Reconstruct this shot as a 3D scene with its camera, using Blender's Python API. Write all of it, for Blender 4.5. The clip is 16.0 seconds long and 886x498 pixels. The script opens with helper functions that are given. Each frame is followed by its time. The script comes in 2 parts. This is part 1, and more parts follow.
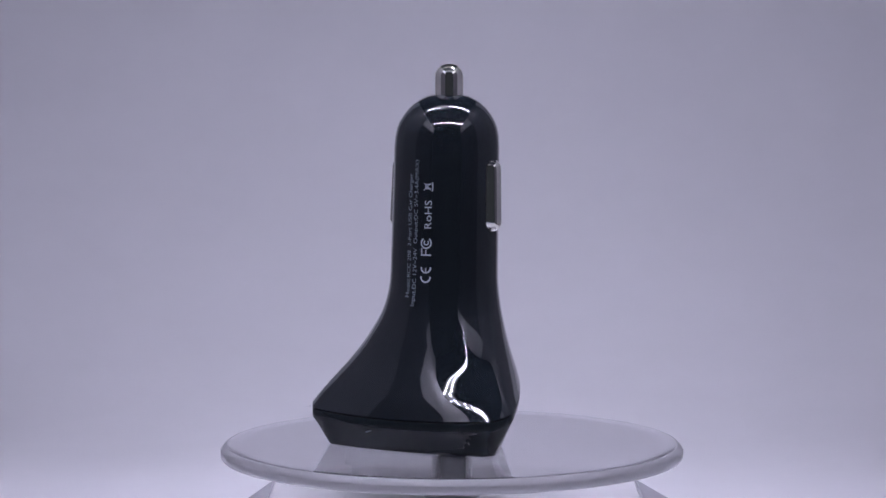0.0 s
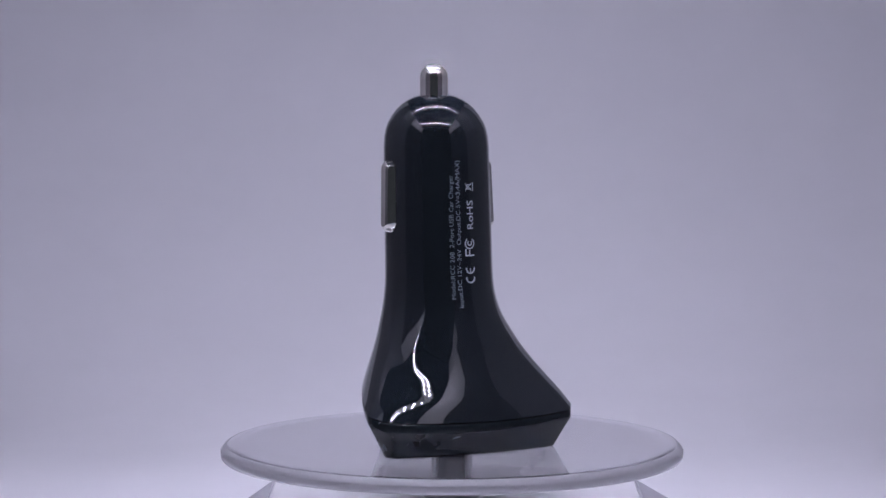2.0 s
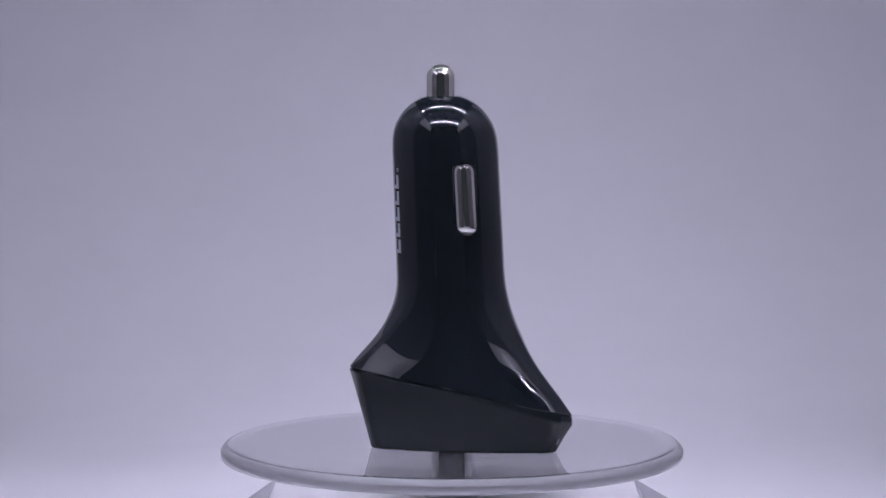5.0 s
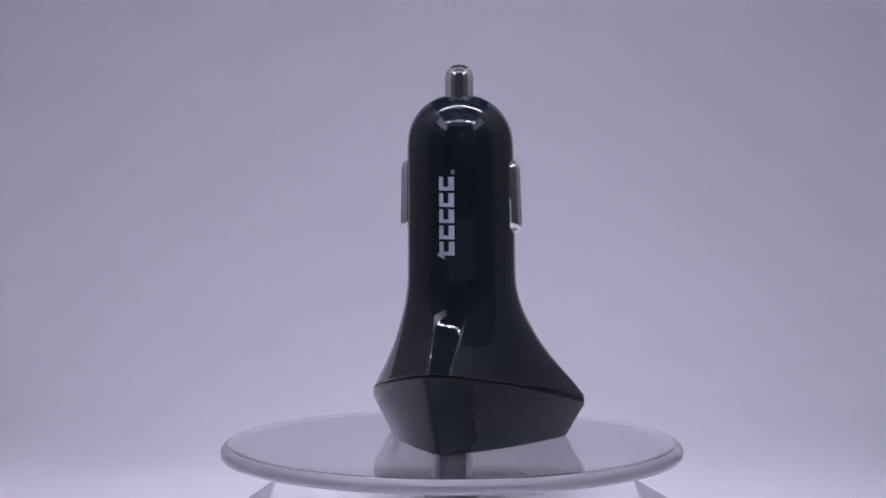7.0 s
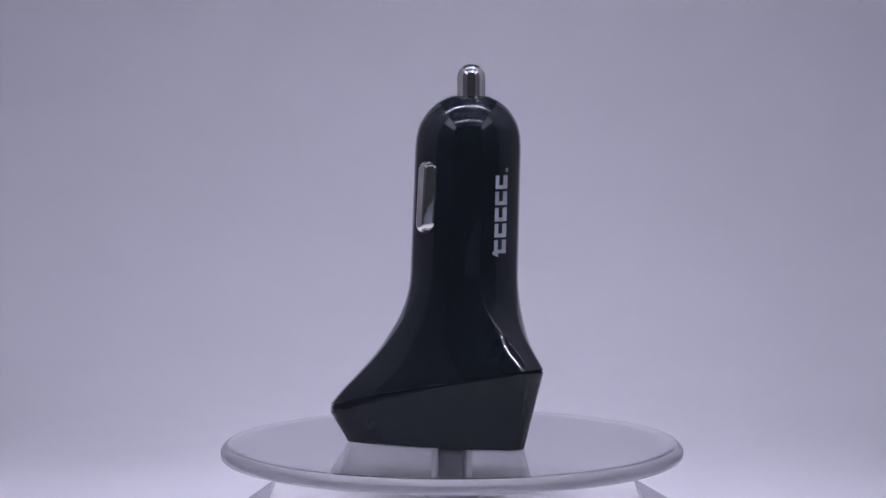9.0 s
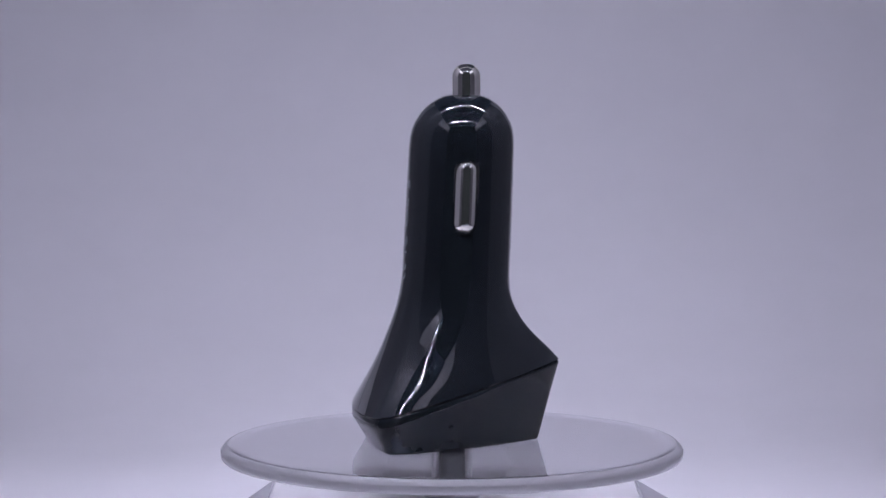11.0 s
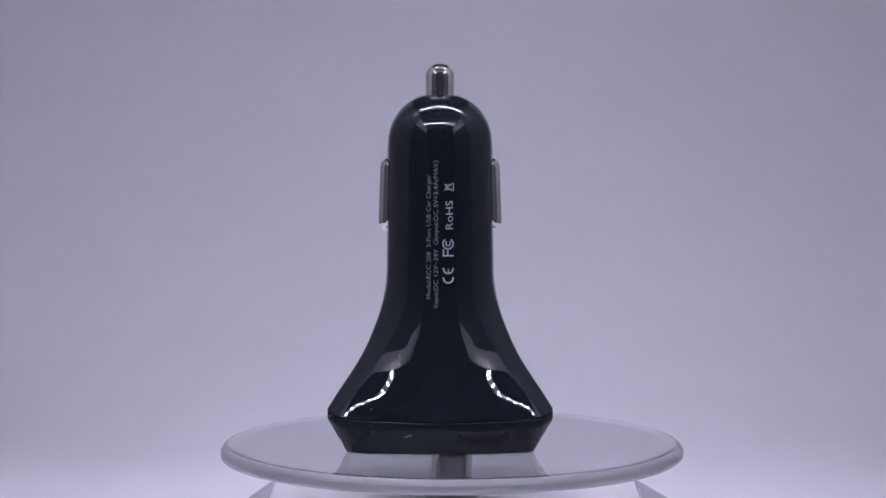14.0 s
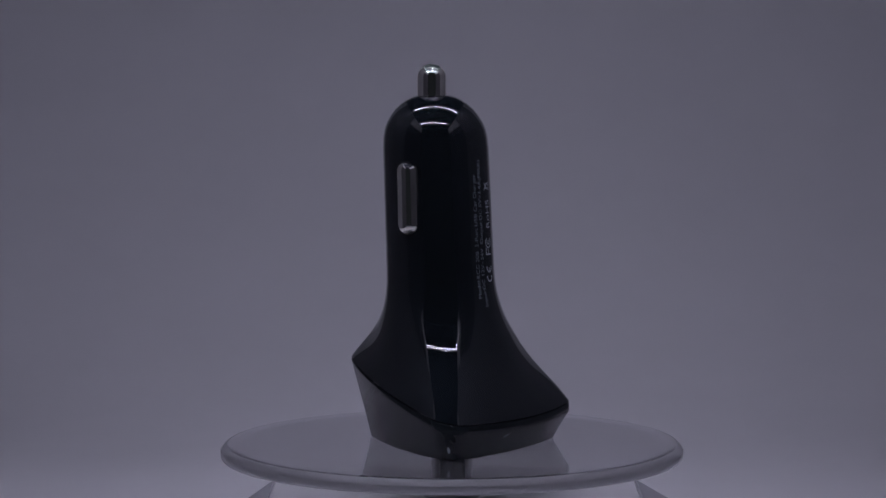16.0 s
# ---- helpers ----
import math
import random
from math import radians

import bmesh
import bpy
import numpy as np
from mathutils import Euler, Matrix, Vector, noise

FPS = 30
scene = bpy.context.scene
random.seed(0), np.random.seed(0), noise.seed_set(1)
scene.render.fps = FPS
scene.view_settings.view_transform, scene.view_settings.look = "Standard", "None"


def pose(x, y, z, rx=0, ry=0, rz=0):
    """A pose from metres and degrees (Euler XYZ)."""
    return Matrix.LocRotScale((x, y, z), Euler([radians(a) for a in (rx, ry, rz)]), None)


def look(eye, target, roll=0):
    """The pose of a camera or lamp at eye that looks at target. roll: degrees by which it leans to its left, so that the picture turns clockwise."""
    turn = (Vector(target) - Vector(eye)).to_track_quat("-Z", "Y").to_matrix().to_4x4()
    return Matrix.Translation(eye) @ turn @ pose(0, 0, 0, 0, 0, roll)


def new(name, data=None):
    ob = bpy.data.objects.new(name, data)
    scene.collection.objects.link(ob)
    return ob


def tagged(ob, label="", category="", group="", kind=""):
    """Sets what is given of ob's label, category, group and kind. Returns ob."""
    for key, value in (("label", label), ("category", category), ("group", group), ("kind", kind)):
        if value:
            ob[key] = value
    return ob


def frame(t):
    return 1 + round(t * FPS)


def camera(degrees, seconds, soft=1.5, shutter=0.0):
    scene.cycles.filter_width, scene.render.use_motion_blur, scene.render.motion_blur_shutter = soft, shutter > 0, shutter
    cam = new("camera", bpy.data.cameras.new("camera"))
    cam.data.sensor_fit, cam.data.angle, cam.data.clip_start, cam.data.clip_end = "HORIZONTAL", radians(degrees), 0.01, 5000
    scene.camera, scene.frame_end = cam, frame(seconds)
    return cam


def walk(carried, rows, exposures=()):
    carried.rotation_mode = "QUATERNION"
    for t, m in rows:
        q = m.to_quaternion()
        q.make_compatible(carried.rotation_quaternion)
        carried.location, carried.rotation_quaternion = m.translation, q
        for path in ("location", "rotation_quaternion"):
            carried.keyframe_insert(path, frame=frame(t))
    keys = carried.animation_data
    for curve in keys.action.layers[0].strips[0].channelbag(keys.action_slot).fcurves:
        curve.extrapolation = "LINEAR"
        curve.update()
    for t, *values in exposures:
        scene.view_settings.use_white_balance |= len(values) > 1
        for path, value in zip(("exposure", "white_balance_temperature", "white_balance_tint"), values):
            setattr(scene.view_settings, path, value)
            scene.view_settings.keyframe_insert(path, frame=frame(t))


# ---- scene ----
# A small product turntable in a white light tent; a car charger turns on it.
# The disc's top is z = 0 and its spindle stands on the z axis.
MM = 0.001
PERIOD = 12.97
START = 61.6
BASE = Vector((-3.9, -1.9, 0.0)) * MM

cam = camera(17.92, 16.0, soft=1.5)
eye = Vector((0.0, -605.9, 95.35)) * MM
yaw, tilt = radians(-0.180), radians(5.02)
aim = eye + Vector((math.sin(yaw) * math.cos(tilt), math.cos(yaw) * math.cos(tilt), -math.sin(tilt)))
still = look(eye, aim, -0.05)
walk(cam, [(0.0, still), (16.0, still)],
     exposures=[(0.0, 0.0), (14.8, 0.0), (15.0, -0.12), (15.25, -0.33), (15.5, -0.6), (15.75, -1.04), (16.0, -1.57)])

# ---- world: a dim room round the tent ----
world = bpy.data.worlds.new("world")
scene.world = world
world.use_nodes = True
world.node_tree.nodes["Background"].inputs["Color"].default_value = (0.5, 0.55, 0.7, 1)
world.node_tree.nodes["Background"].inputs["Strength"].default_value = 0.06

LED_STRENGTH = 1625.0
LED_COLOUR = (0.848, 0.82, 1.075, 1)
TENT_TOP = 0.39
TENT_FRONT = -0.36
FLOOR = -0.046


# ---- materials ----
def material(name, colour, rough=0.5, metal=0.0, **extra):
    m = bpy.data.materials.new(name)
    m.use_nodes = True
    b = m.node_tree.nodes["Principled BSDF"]
    b.inputs["Base Color"].default_value = (*colour, 1)
    b.inputs["Roughness"].default_value = rough
    b.inputs["Metallic"].default_value = metal
    for key, value in extra.items():
        b.inputs[key.replace("_", " ")].default_value = value
    return m


def worn(m, scale, amount, rough_low, rough_high, bump=0.0, bump_scale=None):
    """Mottling of the colour, the gloss and the relief at two scales."""
    t, b = m.node_tree, m.node_tree.nodes["Principled BSDF"]
    co = t.nodes.new("ShaderNodeTexCoord")
    coarse, fine = t.nodes.new("ShaderNodeTexNoise"), t.nodes.new("ShaderNodeTexNoise")
    coarse.inputs["Scale"].default_value, fine.inputs["Scale"].default_value = scale, scale * 9
    coarse.inputs["Detail"].default_value = fine.inputs["Detail"].default_value = 4
    for n in (coarse, fine):
        t.links.new(co.outputs["Object"], n.inputs["Vector"])
    both = t.nodes.new("ShaderNodeMath")
    both.operation = "MULTIPLY_ADD"
    both.inputs[1].default_value = 0.4
    t.links.new(fine.outputs["Fac"], both.inputs[0])
    t.links.new(coarse.outputs["Fac"], both.inputs[2])
    colour = b.inputs["Base Color"].default_value[:3]
    ramp = t.nodes.new("ShaderNodeMapRange")
    ramp.inputs["From Min"].default_value, ramp.inputs["From Max"].default_value = 0.4, 1.0
    ramp.inputs["To Min"].default_value, ramp.inputs["To Max"].default_value = 1 - amount, 1 + amount * 0.3
    t.links.new(both.outputs[0], ramp.inputs["Value"])
    mix = t.nodes.new("ShaderNodeVectorMath")
    mix.operation = "SCALE"
    mix.inputs[0].default_value = colour
    t.links.new(ramp.outputs[0], mix.inputs["Scale"])
    t.links.new(mix.outputs[0], b.inputs["Base Color"])
    gloss = t.nodes.new("ShaderNodeMapRange")
    gloss.inputs["From Min"].default_value, gloss.inputs["From Max"].default_value = 0.45, 0.95
    gloss.inputs["To Min"].default_value, gloss.inputs["To Max"].default_value = rough_low, rough_high
    t.links.new(both.outputs[0], gloss.inputs["Value"])
    t.links.new(gloss.outputs[0], b.inputs["Roughness"])
    if bump:
        n = t.nodes.new("ShaderNodeTexNoise")
        n.inputs["Scale"].default_value = bump_scale or scale * 20
        t.links.new(co.outputs["Object"], n.inputs["Vector"])
        k = t.nodes.new("ShaderNodeBump")
        k.inputs["Strength"].default_value, k.inputs["Distance"].default_value = bump, 0.0001
        t.links.new(n.outputs["Fac"], k.inputs["Height"])
        t.links.new(k.outputs["Normal"], b.inputs["Normal"])
    return m


tent_cloth = worn(material("white_tent_cloth", (0.80, 0.80, 0.82), 0.9), 6, 0.05, 0.85, 0.95, 0.2, 900)
# The same tent cloth darkened: the side walls' dimness is put into its colour.
wall_cloth = worn(material("dimmed_tent_cloth", (0.21, 0.21, 0.225), 0.9), 6, 0.06, 0.85, 0.95, 0.2, 900)
# Glow of the strip ends on the walls, put into a paler cloth.
band_cloth = worn(material("glow_band_tent_cloth", (0.75, 0.75, 0.77), 0.9), 6, 0.06, 0.85, 0.95, 0.2, 900)
# Unseen front sides, near black so that the charger reflects a dark front.
front_cloth = worn(material("dimmed_front_tent_cloth", (0.06, 0.06, 0.07), 0.9), 6, 0.06, 0.85, 0.95, 0.2, 900)
roof_cloth = worn(material("dark_roof_cloth", (0.06, 0.065, 0.09), 0.9), 6, 0.06, 0.85, 0.95, 0.2, 900)
room_paint = worn(material("dark_room_paint", (0.34, 0.38, 0.46), 0.9), 2, 0.1, 0.85, 0.95)
gloss_black = worn(material("gloss_black_plastic", (0.0076, 0.0108, 0.0136), 0.03), 60, 0.15, 0.008, 0.02)
satin_black = worn(material("satin_black_plastic", (0.0075, 0.0115, 0.0140), 0.15, 0.0, Specular_IOR_Level=0.29), 70, 0.2, 0.17, 0.24)
groove_black = material("groove_black_plastic", (0.004, 0.004, 0.005), 0.6)
nickel = worn(material("nickel_plating", (0.80, 0.79, 0.73), 0.06, 1.0), 200, 0.1, 0.03, 0.08, 0.04, 900)
dark_steel = worn(material("dark_steel", (0.055, 0.068, 0.09), 0.25, 0.8), 150, 0.2, 0.2, 0.3)
print_white = worn(material("white_pad_print", (0.36, 0.39, 0.43), 0.5), 900, 0.25, 0.45, 0.6)
print_grey = worn(material("grey_pad_print", (0.17, 0.20, 0.23), 0.5), 900, 0.3, 0.45, 0.6)
acrylic = worn(material("clear_acrylic", (0.86, 0.86, 0.88), 0.02, 0.0, IOR=1.49, Transmission_Weight=0.95), 45, 0.04, 0.0, 0.06)
dull_acrylic = material("scuffed_acrylic", (0.86, 0.86, 0.88), 0.04, 0.0, IOR=1.49, Transmission_Weight=1.0)
frosted = worn(material("frosted_acrylic", (0.43, 0.43, 0.45), 0.4, 0.0, IOR=1.49, Transmission_Weight=0.55, Coat_Weight=1.0, Coat_Roughness=0.02), 120, 0.08, 0.45, 0.6)
# The stand's white, greyed to hold the shade of the shadowless disc.
shaded_white_plastic = worn(material("shaded_white_plastic", (0.34, 0.34, 0.35), 0.4), 40, 0.05, 0.35, 0.45, 0.05, 600)
pale_plastic = worn(material("pale_plastic", (0.88, 0.88, 0.89), 0.3), 40, 0.05, 0.25, 0.35)
# The collar's own grey; on the stand's flared sides it stands for shade.
collar_and_shade_grey = worn(material("collar_and_shade_grey", (0.20, 0.20, 0.22), 0.4), 40, 0.08, 0.35, 0.45, 0.05, 600)
board_white = worn(material("white_circuit_board", (0.7, 0.7, 0.7), 0.5), 80, 0.1, 0.4, 0.6)
led_glow = material("led_phosphor", (0.8, 0.8, 0.7), 0.5, 0.0, Emission_Color=LED_COLOUR, Emission_Strength=LED_STRENGTH)


# ---- helpers ----
def mesh_of(name, bm, mat, smooth=True):
    data = bpy.data.meshes.new(name)
    bm.to_mesh(data)
    bm.free()
    data.materials.append(mat)
    for p in data.polygons:
        p.use_smooth = smooth
    return data


def part(name, bm, mat, parent, label="", smooth=True, sharp=None):
    ob = new(name, mesh_of(name, bm, mat, smooth))
    if sharp:
        ob.data.set_sharp_from_angle(angle=radians(sharp))
    ob.parent = parent
    return tagged(ob, label)


def loft(rings, closed=True, cap_start=False, cap_end=False):
    """Skin over rings of points with equal counts."""
    bm = bmesh.new()
    rows = [[bm.verts.new(p) for p in ring] for ring in rings]
    n = len(rows[0])
    for a, b in zip(rows, rows[1:]):
        for i in range(n if closed else n - 1):
            j = (i + 1) % n
            bm.faces.new((a[i], a[j], b[j], b[i]))
    if cap_start:
        bm.faces.new(rows[0][::-1])
    if cap_end:
        bm.faces.new(rows[-1])
    bmesh.ops.recalc_face_normals(bm, faces=bm.faces)
    return bm


def turned(profile, n=96, centre=(0, 0)):
    """A turned solid from (radius, height) in mm."""
    return loft([[Vector((centre[0] + r * math.cos(a), centre[1] + r * math.sin(a), z)) * MM
                  for a in (2 * math.pi * i / n for i in range(n))] for r, z in profile], True, True, True)


def box(x0, x1, y0, y1, z0, z1):
    bm = bmesh.new()
    bmesh.ops.create_cube(bm, size=1)
    for v in bm.verts:
        v.co = Vector(((x0 + x1) / 2 + v.co.x * (x1 - x0), (y0 + y1) / 2 + v.co.y * (y1 - y0), (z0 + z1) / 2 + v.co.z * (z1 - z0)))
    return bm


def structure(name, bm, mat, label, category, smooth=False):
    return tagged(new(name, mesh_of(name, bm, mat, smooth)), label, category, "", "structure")


# ---- the light tent ----
def sweep():
    """One sheet: the tent's floor, which bends up into its back wall."""
    front, bend, radius = TENT_FRONT, 0.27, 0.41
    path = [(front, FLOOR), (bend, FLOOR)]
    path += [(bend + radius * math.sin(a), FLOOR + radius * (1 - math.cos(a))) for a in (radians(3 * i) for i in range(1, 29))]
    under = [(y + (0.003 if z > FLOOR + 0.1 else 0.0), z - (0.003 if z < FLOOR + 0.1 else 0.0)) for y, z in path]
    bm = bmesh.new()
    rows = []
    for p in path + under[::-1]:
        rows.append([bm.verts.new((x, *p)) for x in (-0.23, 0.23)])
    for a, b in zip(rows, rows[1:] + rows[:1]):
        bm.faces.new((a[0], a[1], b[1], b[0]))
    for k in (0, 1):
        bm.faces.new([r[k] for r in rows])
    bmesh.ops.recalc_face_normals(bm, faces=bm.faces)
    return bm


structure("backdrop", sweep(), tent_cloth, "white seamless backdrop sheet curving up behind the turntable", "backdrop", True)
for side, name in ((1, "wall_east"), (-1, "wall_west")):
    x0, x1 = sorted((side * 0.2305, side * 0.234))
    # Unseen side parts; their tones shape the reflections and the backdrop's brightness.
    structure(name, box(x0, x1, TENT_FRONT, -0.08, FLOOR - 0.003, 0.27), front_cloth, "unseen front part of the tent's side, darkened for reflections", "wall")
    structure(name, box(x0, x1, TENT_FRONT, -0.08, 0.271, TENT_TOP), band_cloth, "unseen band of the tent's side, paled for the strips' glow", "wall")
    structure(name, box(x0, x1, -0.079, 0.35, FLOOR - 0.003, TENT_TOP), wall_cloth, "unseen tent side wall, cloth darkened to dim its reflection", "wall")
    structure(name, box(x0, x1, 0.351, 0.69, FLOOR - 0.003, TENT_TOP), tent_cloth, "white cloth side wall beside the backdrop", "wall")
structure("ceiling", box(-0.234, 0.234, TENT_FRONT, 0.69, TENT_TOP + 0.001, TENT_TOP + 0.004), roof_cloth, "dark blue-grey cloth roof of a light tent", "ceiling")
structure("floor", box(-3, 3, -3, 3, -0.85, -0.80), room_paint, "dark plain floor of the room round the tent", "floor")
structure("table", box(-0.5, 0.5, -0.7, 0.7, -0.80, FLOOR - 0.0035), room_paint, "dark plain table block under the light tent", "table")


def led_strip(y):
    """A board under the tent's roof with a row of small glowing chips."""
    strip = tagged(new("led_strip"), "white led strip with a row of glowing chips under the roof", "lamp", "led strips of the tent")
    strip.matrix_basis = pose(0, y, TENT_TOP)
    part("board", box(-0.226, 0.226, -0.012, 0.012, -0.0015, 0.0), board_white, strip, smooth=False)
    chip = mesh_of("led_chip", box(-0.001, 0.001, -0.001, 0.001, -0.0019, -0.0016), led_glow, False)
    for row in (-1, 1):
        for i in range(33):
            ob = new("led_chip", chip)
            ob.parent = strip
            ob.matrix_basis = pose((i - 16 + 0.25 * row) * 0.0137, row * 0.0055, 0)
    return strip


led_strip(0.04)
led_strip(-0.23)


# ---- the turntable ----
def rim(r, low, n=8):
    """The edge: a slightly rounded chamfer, an upright wall and a rounded lower edge."""
    out = [(r - 1.35, -0.015)]
    out += [(r - 2.65 + 3 * math.cos(a), -2.70 + 3 * math.sin(a)) for a in (radians(62 - 32 * i / (2 * n)) for i in range(2 * n + 1))]
    out += [(r, -1.38)]
    out += [(r - low + low * math.cos(a), -3.1 + low - low * math.sin(a)) for a in (math.pi / 2 * i / n for i in range(n + 1))]
    return out


turntable = tagged(new("turntable"), "round clear acrylic turntable disc on a metal spindle", "turntable")
disc = part("disc", turned([(46, 0), (48.7, 0)] + rim(50.3, 0.9) + [(46, -3.1)], 192), acrylic, turntable, "clear acrylic disc with a frosted rim", sharp=35)
disc.data.materials.append(frosted)
disc.data.materials.append(dull_acrylic)
for face in disc.data.polygons:
    if math.hypot(face.center.x, face.center.y) > 48.69 * MM and face.area < 4e-6:
        face.material_index = 1
    elif face.center.z < -3.0 * MM:
        face.material_index = 2
disc.visible_shadow = False
def square_bar(half, bevel, z0, z1, turn):
    """An upright square bar with bevelled edges, in mm."""
    corner = [(sx * (half - kx * bevel), sy * (half - ky * bevel)) for sx, sy, pairs in ((1, 1, ((0, 1), (1, 0))), (-1, 1, ((1, 0), (0, 1))), (-1, -1, ((0, 1), (1, 0))), (1, -1, ((1, 0), (0, 1)))) for kx, ky in pairs]
    c, d = math.cos(radians(turn)), math.sin(radians(turn))
    return loft([[Vector((x * c - y * d, x * d + y * c, z)) * MM for x, y in corner] for z in (z0, z1)], True, True, True)


part("shaft", square_bar(2.65, 0.35, -11.95, -3.2, 9.5), dark_steel, turntable, "dark square metal shaft", smooth=False)
part("collar", turned([(5.7, -11.2), (6.1, -11.4), (6.1, -11.95)], 64), collar_and_shade_grey, turntable, "dark grey collar", sharp=40)


def stand():
    """The stand under the disc: a flat top, flared sides, a straight foot; its greys hold shade."""
    root = tagged(new("display_stand"), "white plastic stand with flared sides, shade put into its greys", "stand")
    top, low, foot = -12.0, -21.0, -45.9
    def ring(left, right, front, back, z):
        return [Vector(p) * MM for p in ((-left, -front, z), (right, -front, z), (right, back, z), (-left, back, z))]
    bm = loft([ring(39.4, 40.8, 40, 21.5, top), ring(39.9, 41.3, 40.5, 22, top - 0.5), ring(51.5, 55.5, 52, 24, low), ring(51.5, 55.5, 52, 24, foot)], True, True, True)
    part("body", bm, shaded_white_plastic, root, smooth=False)
    # Thin grey sheets put the shade of the flared sides into colour.
    for side, near, far in ((-1, 39.9, 51.5), (1, 41.3, 55.5)):
        inner = [(near, -40.5, top - 0.5), (near, 22, top - 0.5), (far, 24, low), (far, -52, low)]
        bm = loft([[Vector((side * (x + o), y, z + o)) * MM for x, y, z in inner] for o in (0.02, 0.35)], True, True, True)
        part("shaded_side", bm, collar_and_shade_grey, root, "flared side of the stand, its shade put into the grey", smooth=False)
    # Added pale pieces stand in for the bright edges beside the shaft.
    for side in (-1, 1):
        bm = loft([[Vector((side * (3.6 + 0.85 * math.cos(a) * k), 2.6 * math.sin(a) * k, z)) * MM for a in (2 * math.pi * i / 24 for i in range(24))]
                   for z, k in ((-12.0, 1.0), (-3.7, 1.0), (-3.5, 0.85))], True, True, True)
        part("pale_edge_piece", bm, pale_plastic, root, "added pale piece for the bright edge beside the shaft", sharp=40)
    return root


stand()


# ---- the car charger: x runs towards the raised corner, z up ----
def axis_x(z):
    """Where the leaning barrel's axis stands at height z."""
    return 5.55 + 0.045 * (z - 55)


def triangle(a, corner, bulge, cut, sharp=70):
    """Radius of a bowed triangle whose corners are cut off flat, in the direction a."""
    tip = corner + cut
    side = tip * math.sqrt(3)
    bow = side * side / (8 * bulge)
    mid = tip / 2 + bulge
    e, total = bow - mid, 0.0
    for face in (math.pi / 3, math.pi, -math.pi / 3):
        c = math.cos(a - face)
        total += (-e * c + math.sqrt(bow * bow - e * e * (1 - c * c))) ** -sharp
    for end in (0.0, 2 * math.pi / 3, -2 * math.pi / 3):
        c = math.cos(a - end)
        if c > 0.5:
            total += (corner / c) ** -sharp
    return total ** (-1 / sharp)


TURNS = [2 * math.pi * i / 240 for i in range(240)]
SEAM_MID, SEAM_SLOPE = 11.3, 0.228
NECK = 37.5
FLARE_Q = [0.0, 0.06, 0.12, 0.2, 0.307, 0.38, 0.46, 0.54, 0.617, 0.69, 0.77, 0.85, 0.92, 1.0]
FLARE_K = [1.0, 0.918, 0.833, 0.708, 0.547, 0.448, 0.352, 0.27, 0.19, 0.125, 0.07, 0.03, 0.008, 0.0]


def seam_point(a, shrink=0.0, drop=0.0, cut=2.4):
    r = triangle(a, 29.0 - cut, 3.8, cut) - shrink
    x, y = 0.6 + r * math.cos(a), r * math.sin(a)
    return Vector((x, y, SEAM_MID + SEAM_SLOPE * x + drop))


def barrel_radius(z):
    return 11.4 + 0.010 * max(0.0, 62 - z)


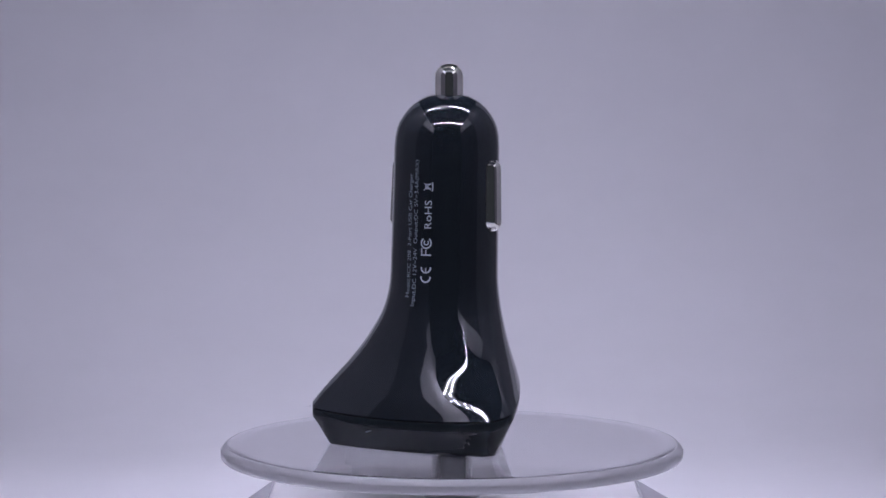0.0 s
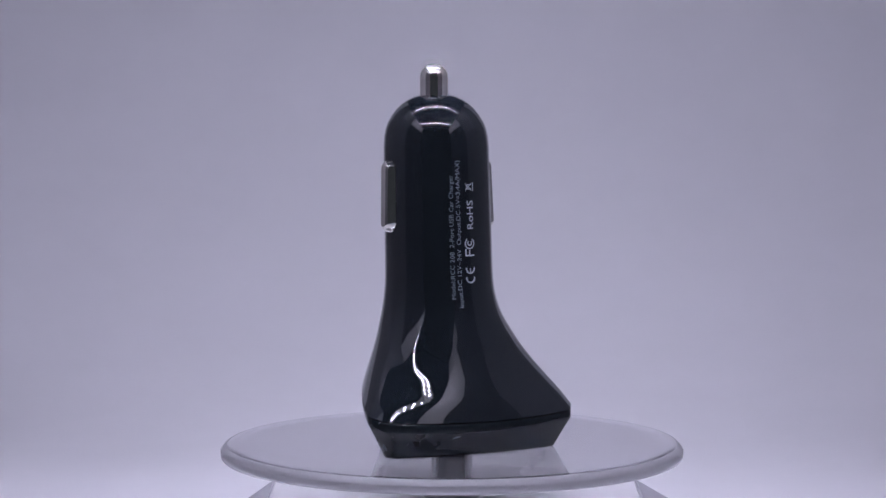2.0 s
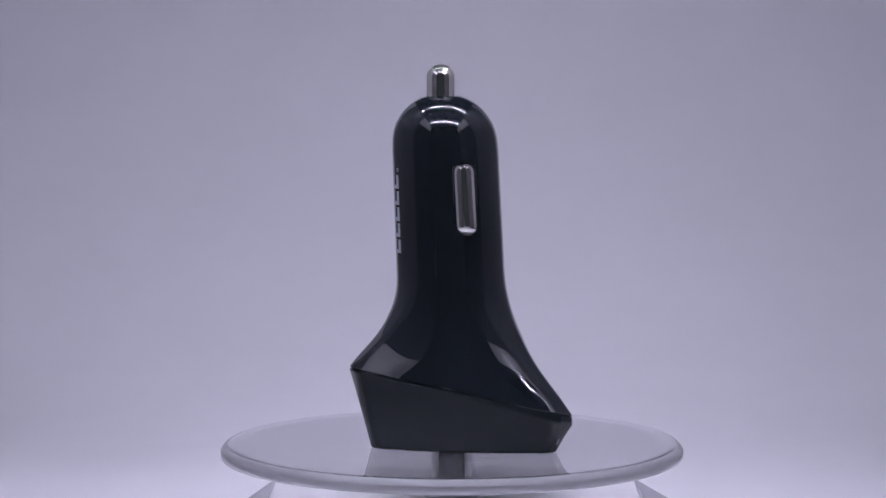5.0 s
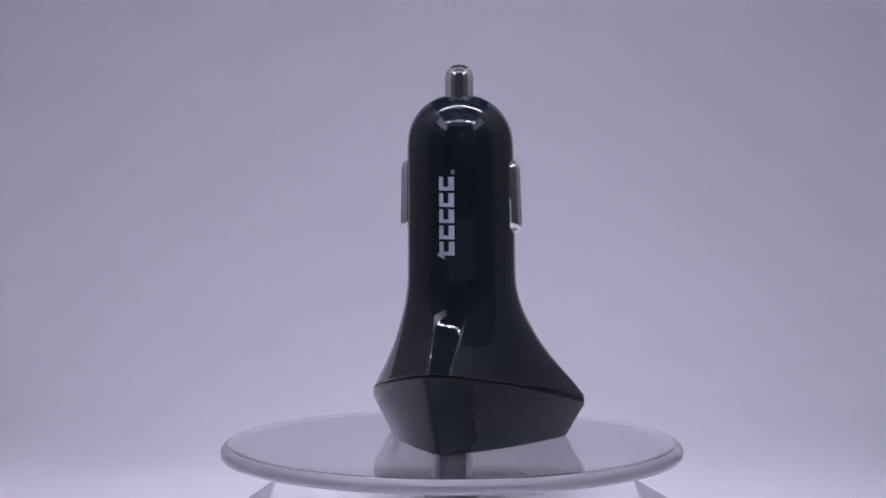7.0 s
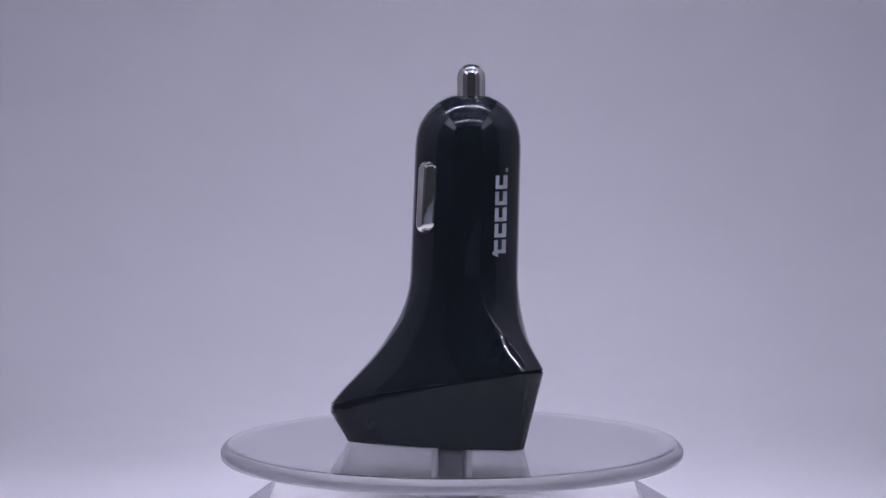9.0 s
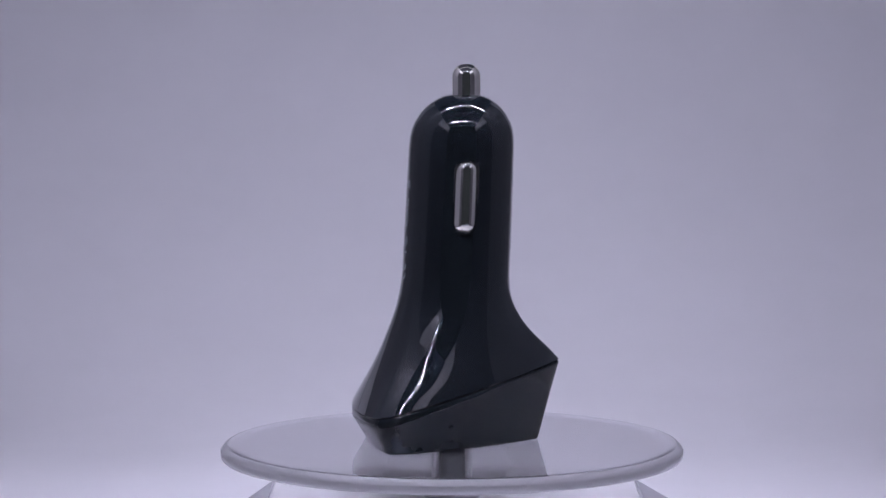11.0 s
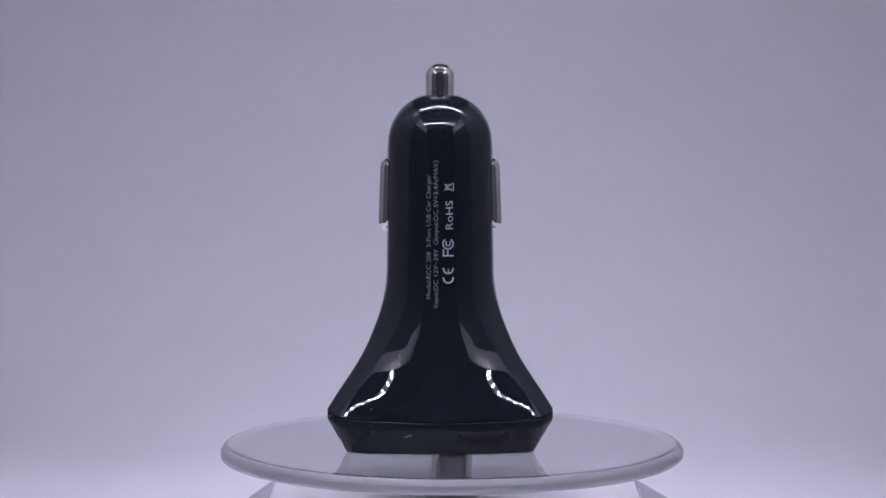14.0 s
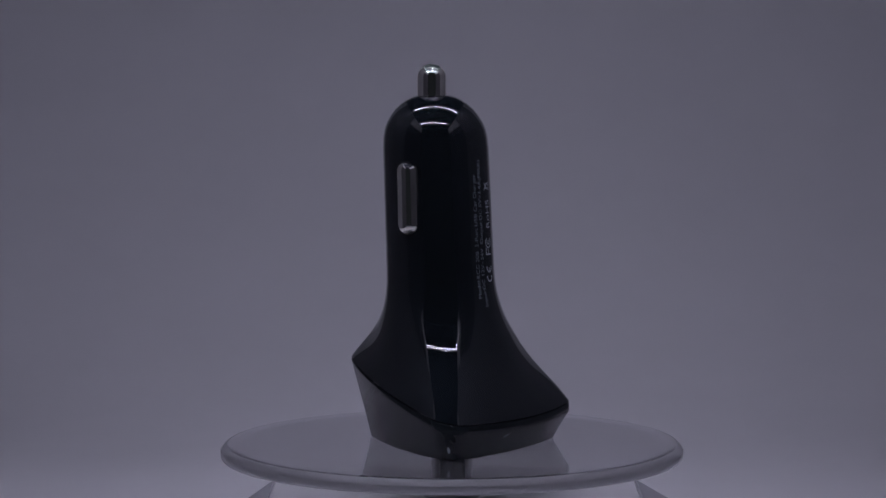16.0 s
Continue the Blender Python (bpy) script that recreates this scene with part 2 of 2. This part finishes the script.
def charger():
    root = tagged(new("car_charger"), "glossy black car charger with metal tip, upright on the clear disc", "car charger")
    # body: flare, barrel and dome in one skin
    rings = [[seam_point(a, 0.7, 0.05) * MM for a in TURNS], [seam_point(a, 0.12, 0.08) * MM for a in TURNS]]
    n = 28
    for k in range(n + 1):
        q = k / n
        w = float(np.interp(q, FLARE_Q, FLARE_K))
        ring = []
        for a in TURNS:
            s = seam_point(a, 0.0, 0.25, 2.4 + 10.0 * q ** 1.8)
            z = s.z + q * (NECK - s.z)
            c, r = axis_x(z), barrel_radius(z)
            ring.append(Vector((w * s.x + (1 - w) * (c + r * math.cos(a)), w * s.y + (1 - w) * r * math.sin(a), z)) * MM)
        rings.append(ring)
    dome = [(11.4, 44), (11.4, 50), (11.4, 56), (11.4, 61), (11.38, 64), (11.2, 66.5), (10.84, 68.2), (10.3, 69.6), (9.4, 71.1), (8.4, 72.4), (7.2, 73.5), (6.0, 74.3), (4.8, 74.9), (3.6, 75.3), (2.6, 75.4)]
    for r, z in dome:
        r = r if z > 62 else barrel_radius(z)
        rings.append([Vector((axis_x(z) + r * math.cos(a), r * math.sin(a), z)) * MM for a in TURNS])
    body = part("body", loft(rings, True, True, True), gloss_black, root, "glossy black moulded body", sharp=50)
    # cap below the slanting seam
    def low_point(a, z, shrink):
        r = triangle(a, 22.9, 2.7, 1.2) - shrink
        return Vector((r * math.cos(a), r * math.sin(a), z))
    rings = []
    for shrink, drop in ((0.9, -0.05), (0.2, -0.1), (0.0, -0.3)):
        rings.append([seam_point(a, shrink, drop) * MM for a in TURNS])
    def lip(a):
        """A short upright lip under the seam, deepest at the two low corners."""
        p = seam_point(a)
        return seam_point(a, 0, -0.45 - 1.4 * min(max((12 - p.x) / 25, 0.0), 1.0))
    def side(a, q):
        return lip(a).lerp(low_point(a, 0.6, 0), q)
    for q in (0.0, 0.04, 0.25, 0.5, 0.75):
        rings.append([side(a, q) * MM for a in TURNS])
    for z, shrink in ((0.6, 0.0), (0.25, 0.1), (0.05, 0.5)):
        rings.append([low_point(a, z, shrink) * MM for a in TURNS])
    part("end_cap", loft(rings, True, True, True), satin_black, root, "satin black end cap under a slanting seam", sharp=50)
    # a pale mark on one corner of the cap and a stray fibre in the seam above it
    bm = bmesh.new()
    rows = []
    for q in (0.56, 0.62, 0.68, 0.74, 0.8):
        half = 0.011 * (1.2 - abs(q - 0.68) * 5)
        rows.append([bm.verts.new((side(a, q) + 0.04 * Vector((math.cos(a), math.sin(a), 0))) * MM) for a in (radians(119.5) - half, radians(119.5) + half)])
    for a, b in zip(rows, rows[1:]):
        bm.faces.new((a[0], a[1], b[1], b[0]))
    part("pale_mark", bm, print_grey, root, "small pale mark", smooth=False)
    bm = bmesh.new()
    rows = []
    for k, q in enumerate((0.40, 0.36, 0.33, 0.31, 0.30)):
        a = radians(156.0 + 1.3 * k)
        rows.append([bm.verts.new((side(a, q + e - 0.1) + 0.04 * Vector((math.cos(a), math.sin(a), 0))) * MM) for e in (-0.018, 0.018)])
    for a, b in zip(rows, rows[1:]):
        bm.faces.new((a[0], a[1], b[1], b[0]))
    part("pale_mark", bm, print_grey, root, "thin pale scratch", smooth=False)
    bend = [Vector((-13.6, 22.9, 8.3)), Vector((-14.1, 23.5, 8.25)), Vector((-14.6, 24.0, 8.1))]
    bm = loft([[(p + 0.03 * Vector((math.cos(x), 0.3 * math.sin(x), math.sin(x)))) * MM for x in (math.pi / 3 * i for i in range(6))] for p in bend], True, True, True)
    part("fibre", bm, print_grey, root, "fine stray fibre caught in the seam")
    part("seam_groove", loft([[seam_point(a, 0.6, -0.25) * MM for a in TURNS], [seam_point(a, 0.6, 0.25) * MM for a in TURNS]], True, True, True), groove_black, root, "dark groove", smooth=False)
    # metal tip
    top = [(3.1, 75.3), (3.1, 79.3)] + [(0.3 + 2.8 * math.cos(x), 79.3 + 2.75 * math.sin(x)) for x in (math.pi / 2 * i / 9 for i in range(1, 10))]
    tip = part("contact_tip", turned(top, 64, (axis_x(78.5) + 0.4, 0)), nickel, root, "shiny nickel contact tip", sharp=60)
    for side in (1, -1):
        spring(root, side)
    prints(root)
    return root


def pill(half, tall, n=14):
    """Outline of an upright slot: half width, height, round ends."""
    top = [(half * math.cos(a), tall / 2 - half + half * math.sin(a)) for a in (math.pi * i / n for i in range(n + 1))]
    low = [(half * math.cos(a), -tall / 2 + half + half * math.sin(a)) for a in (math.pi + math.pi * i / n for i in range(n + 1))]
    return top + low


def spring(root, side):
    """A rounded metal side contact that stands proud of the barrel, in its slot."""
    zc = 53.95
    def ring(half, tall, out, lean=0.0):
        pts = []
        for u, v in pill(half, tall):
            z = zc + v
            pts.append(Vector((axis_x(z) + u, side * (out + lean * (v / 8)), z)) * MM)
        return pts
    part("slot", loft([ring(2.72, 16.8, 9.5), ring(2.72, 16.8, 11.16), ring(2.6, 16.5, 11.2)], True, True, True), groove_black, root, "dark slot round a contact", smooth=False)
    rings = [ring(h, t, out, -0.25) for h, t, out in ((2.42, 15.8, 9.5), (2.42, 15.8, 11.3), (2.26, 15.6, 11.6), (2.0, 15.25, 12.0), (1.74, 14.85, 12.4), (1.46, 14.3, 12.74), (1.15, 13.6, 12.99), (0.8, 12.6, 13.12), (0.4, 11.6, 13.18), (0.05, 10.6, 13.2))]
    part("side_contact", loft(rings, True, True, True), nickel, root, "shiny nickel spring contact", sharp=60)


def skin(a, z):
    """The body's surface in the direction a, at height z."""
    s = seam_point(a, 0.0, 0.25)
    q = (z - s.z) / (NECK - s.z)
    s = seam_point(a, 0.0, 0.25, 2.4 + 10.0 * min(q, 1.0) ** 1.8)
    w = float(np.interp(q, FLARE_Q, FLARE_K))
    r = barrel_radius(z)
    return Vector((w * s.x + (1 - w) * (axis_x(z) + r * math.cos(a)), w * s.y + (1 - w) * r * math.sin(a), z))


def wrap(bm, back, lateral, low):
    """Lay flat artwork (x along the line of print, y its height, mm) on the body, reading upwards."""
    for v in bm.verts:
        z = low + v.co.x
        a = (lateral + (v.co.y if back else -v.co.y)) / barrel_radius(z)
        if back:
            a = math.pi - a
        v.co = (skin(a, z) + 0.06 * Vector((math.cos(a), math.sin(a), 0))) * MM
    return bm


def letters(text, length, height):
    """Flat letters of Blender's own font, scaled to a length and cap height in mm."""
    data = bpy.data.curves.new("letters", "FONT")
    data.body, data.size, data.resolution_u = text, 1.0, 3
    ob = new("letters", data)
    bpy.context.view_layer.update()
    made = bpy.data.meshes.new_from_object(ob.evaluated_get(bpy.context.evaluated_depsgraph_get()))
    bpy.data.objects.remove(ob)
    bm = bmesh.new()
    bm.from_mesh(made)
    bpy.data.meshes.remove(made)
    x0, x1 = min(v.co.x for v in bm.verts), max(v.co.x for v in bm.verts)
    for v in bm.verts:
        v.co = Vector(((v.co.x - x0) * length / (x1 - x0), v.co.y * height / 0.7, 0))
    return bm


def patch(bm, x0, x1, y0, y1, n=6, skew=0.0):
    """A flat bar of print in strips, so that it follows the barrel."""
    rows = [[bm.verts.new((x + skew * k / n, y0 + (y1 - y0) * k / n, 0)) for x in (x0, x1)] for k in range(n + 1)]
    for a, b in zip(rows, rows[1:]):
        bm.faces.new((a[0], a[1], b[1], b[0]))


def arc(bm, cx, cy, r0, r1, a0, a1, n=20):
    rows = [[bm.verts.new((cx + r * math.cos(t), cy + r * math.sin(t), 0)) for r in (r0, r1)] for t in (radians(a0 + (a1 - a0) * k / n) for k in range(n + 1))]
    for a, b in zip(rows, rows[1:]):
        bm.faces.new((a[0], a[1], b[1], b[0]))


def prints(root):
    part("print_line", wrap(letters("Model:RCC 208  2-Port USB Car Charger", 26.4, 0.95), True, 2.0, 32.4), print_grey, root, "small grey printed line", smooth=False)
    part("print_line", wrap(letters("Input:DC 12V~24V  Output:DC 5V=3.4A(MAX)", 31.2, 0.95), True, 0.45, 30.6), print_grey, root, "small grey printed line", smooth=False)
    bm = bmesh.new()
    arc(bm, 1.2, 1.1, 0.85, 1.2, 80, 280)
    arc(bm, 3.2, 1.1, 0.85, 1.2, 80, 280)
    patch(bm, 2.3, 3.2, 0.95, 1.25, 2)
    part("conformity_mark", wrap(bm, True, -2.85, 35.6), print_white, root, "white printed mark", smooth=False)
    bm = bmesh.new()
    patch(bm, 0.0, 0.32, 0.0, 2.3)
    patch(bm, 0.32, 1.6, 1.98, 2.3, 2)
    patch(bm, 0.32, 1.3, 1.05, 1.35, 2)
    arc(bm, 2.7, 1.15, 0.95, 1.25, 35, 325)
    arc(bm, 2.8, 1.15, 0.35, 0.62, 40, 320)
    part("approval_mark", wrap(bm, True, -2.85, 41.4), print_white, root, "white printed mark", smooth=False)
    part("print_word", wrap(letters("RoHS", 6.0, 1.6), True, -2.75, 47.2), print_white, root, "white printed word", smooth=False)
    bm = bmesh.new()
    patch(bm, 0.0, 1.9, 0.0, 0.22, 1)
    patch(bm, 0.4, 0.6, 0.5, 1.9, 4)
    patch(bm, 1.3, 1.5, 0.5, 1.9, 4)
    patch(bm, 0.6, 1.3, 1.55, 1.75, 1)
    patch(bm, 0.1, 0.3, 0.5, 2.1, 5, 1.5)
    patch(bm, 1.6, 1.8, 0.5, 2.1, 5, -1.5)
    part("waste_mark", wrap(bm, True, -2.95, 55.2), print_white, root, "white printed mark", smooth=False)
    # the maker's mark as plain shapes
    for k in range(5):
        bm = bmesh.new()
        x = 0.3 + 3.45 * k
        patch(bm, x, x + 0.8, 0.0, 3.3, 10)
        patch(bm, x + 0.8, x + 2.9, 2.35, 3.3, 4)
        patch(bm, x + 0.8, x + 2.9, 0.0, 1.25, 4)
        bmesh.ops.remove_doubles(bm, verts=bm.verts, dist=0.001)
        part("emblem_bar", wrap(bm, False, 1.35, 41.6), print_white, root, "pale grey printed shape", smooth=False)
    bm = bmesh.new()
    patch(bm, -0.5, 0.1, 2.2, 3.7, 5, 0.7)
    part("emblem_slash", wrap(bm, False, 1.35, 41.6), print_white, root, "pale grey printed shape", smooth=False)
    bm = bmesh.new()
    arc(bm, 18.1, 0.25, 0.25, 0.4, 0, 360)
    part("emblem_ring", wrap(bm, False, 1.35, 41.6), print_white, root, "pale grey printed ring", smooth=False)


car_charger = charger()


# ---- the turning ----
def motions():
    times = [0.5 * i for i in range(33)]
    spun = [(t, pose(0, 0, 0, 0, 0, 360 * t / PERIOD)) for t in times]
    walk(turntable, spun)
    rows = []
    for t in times:
        turn = 360 * t / PERIOD
        place = Matrix.Rotation(radians(turn), 3, "Z") @ BASE
        rows.append((t, pose(place.x, place.y, 0.00002, 0, 0, START + turn)))
    walk(car_charger, rows)


motions()
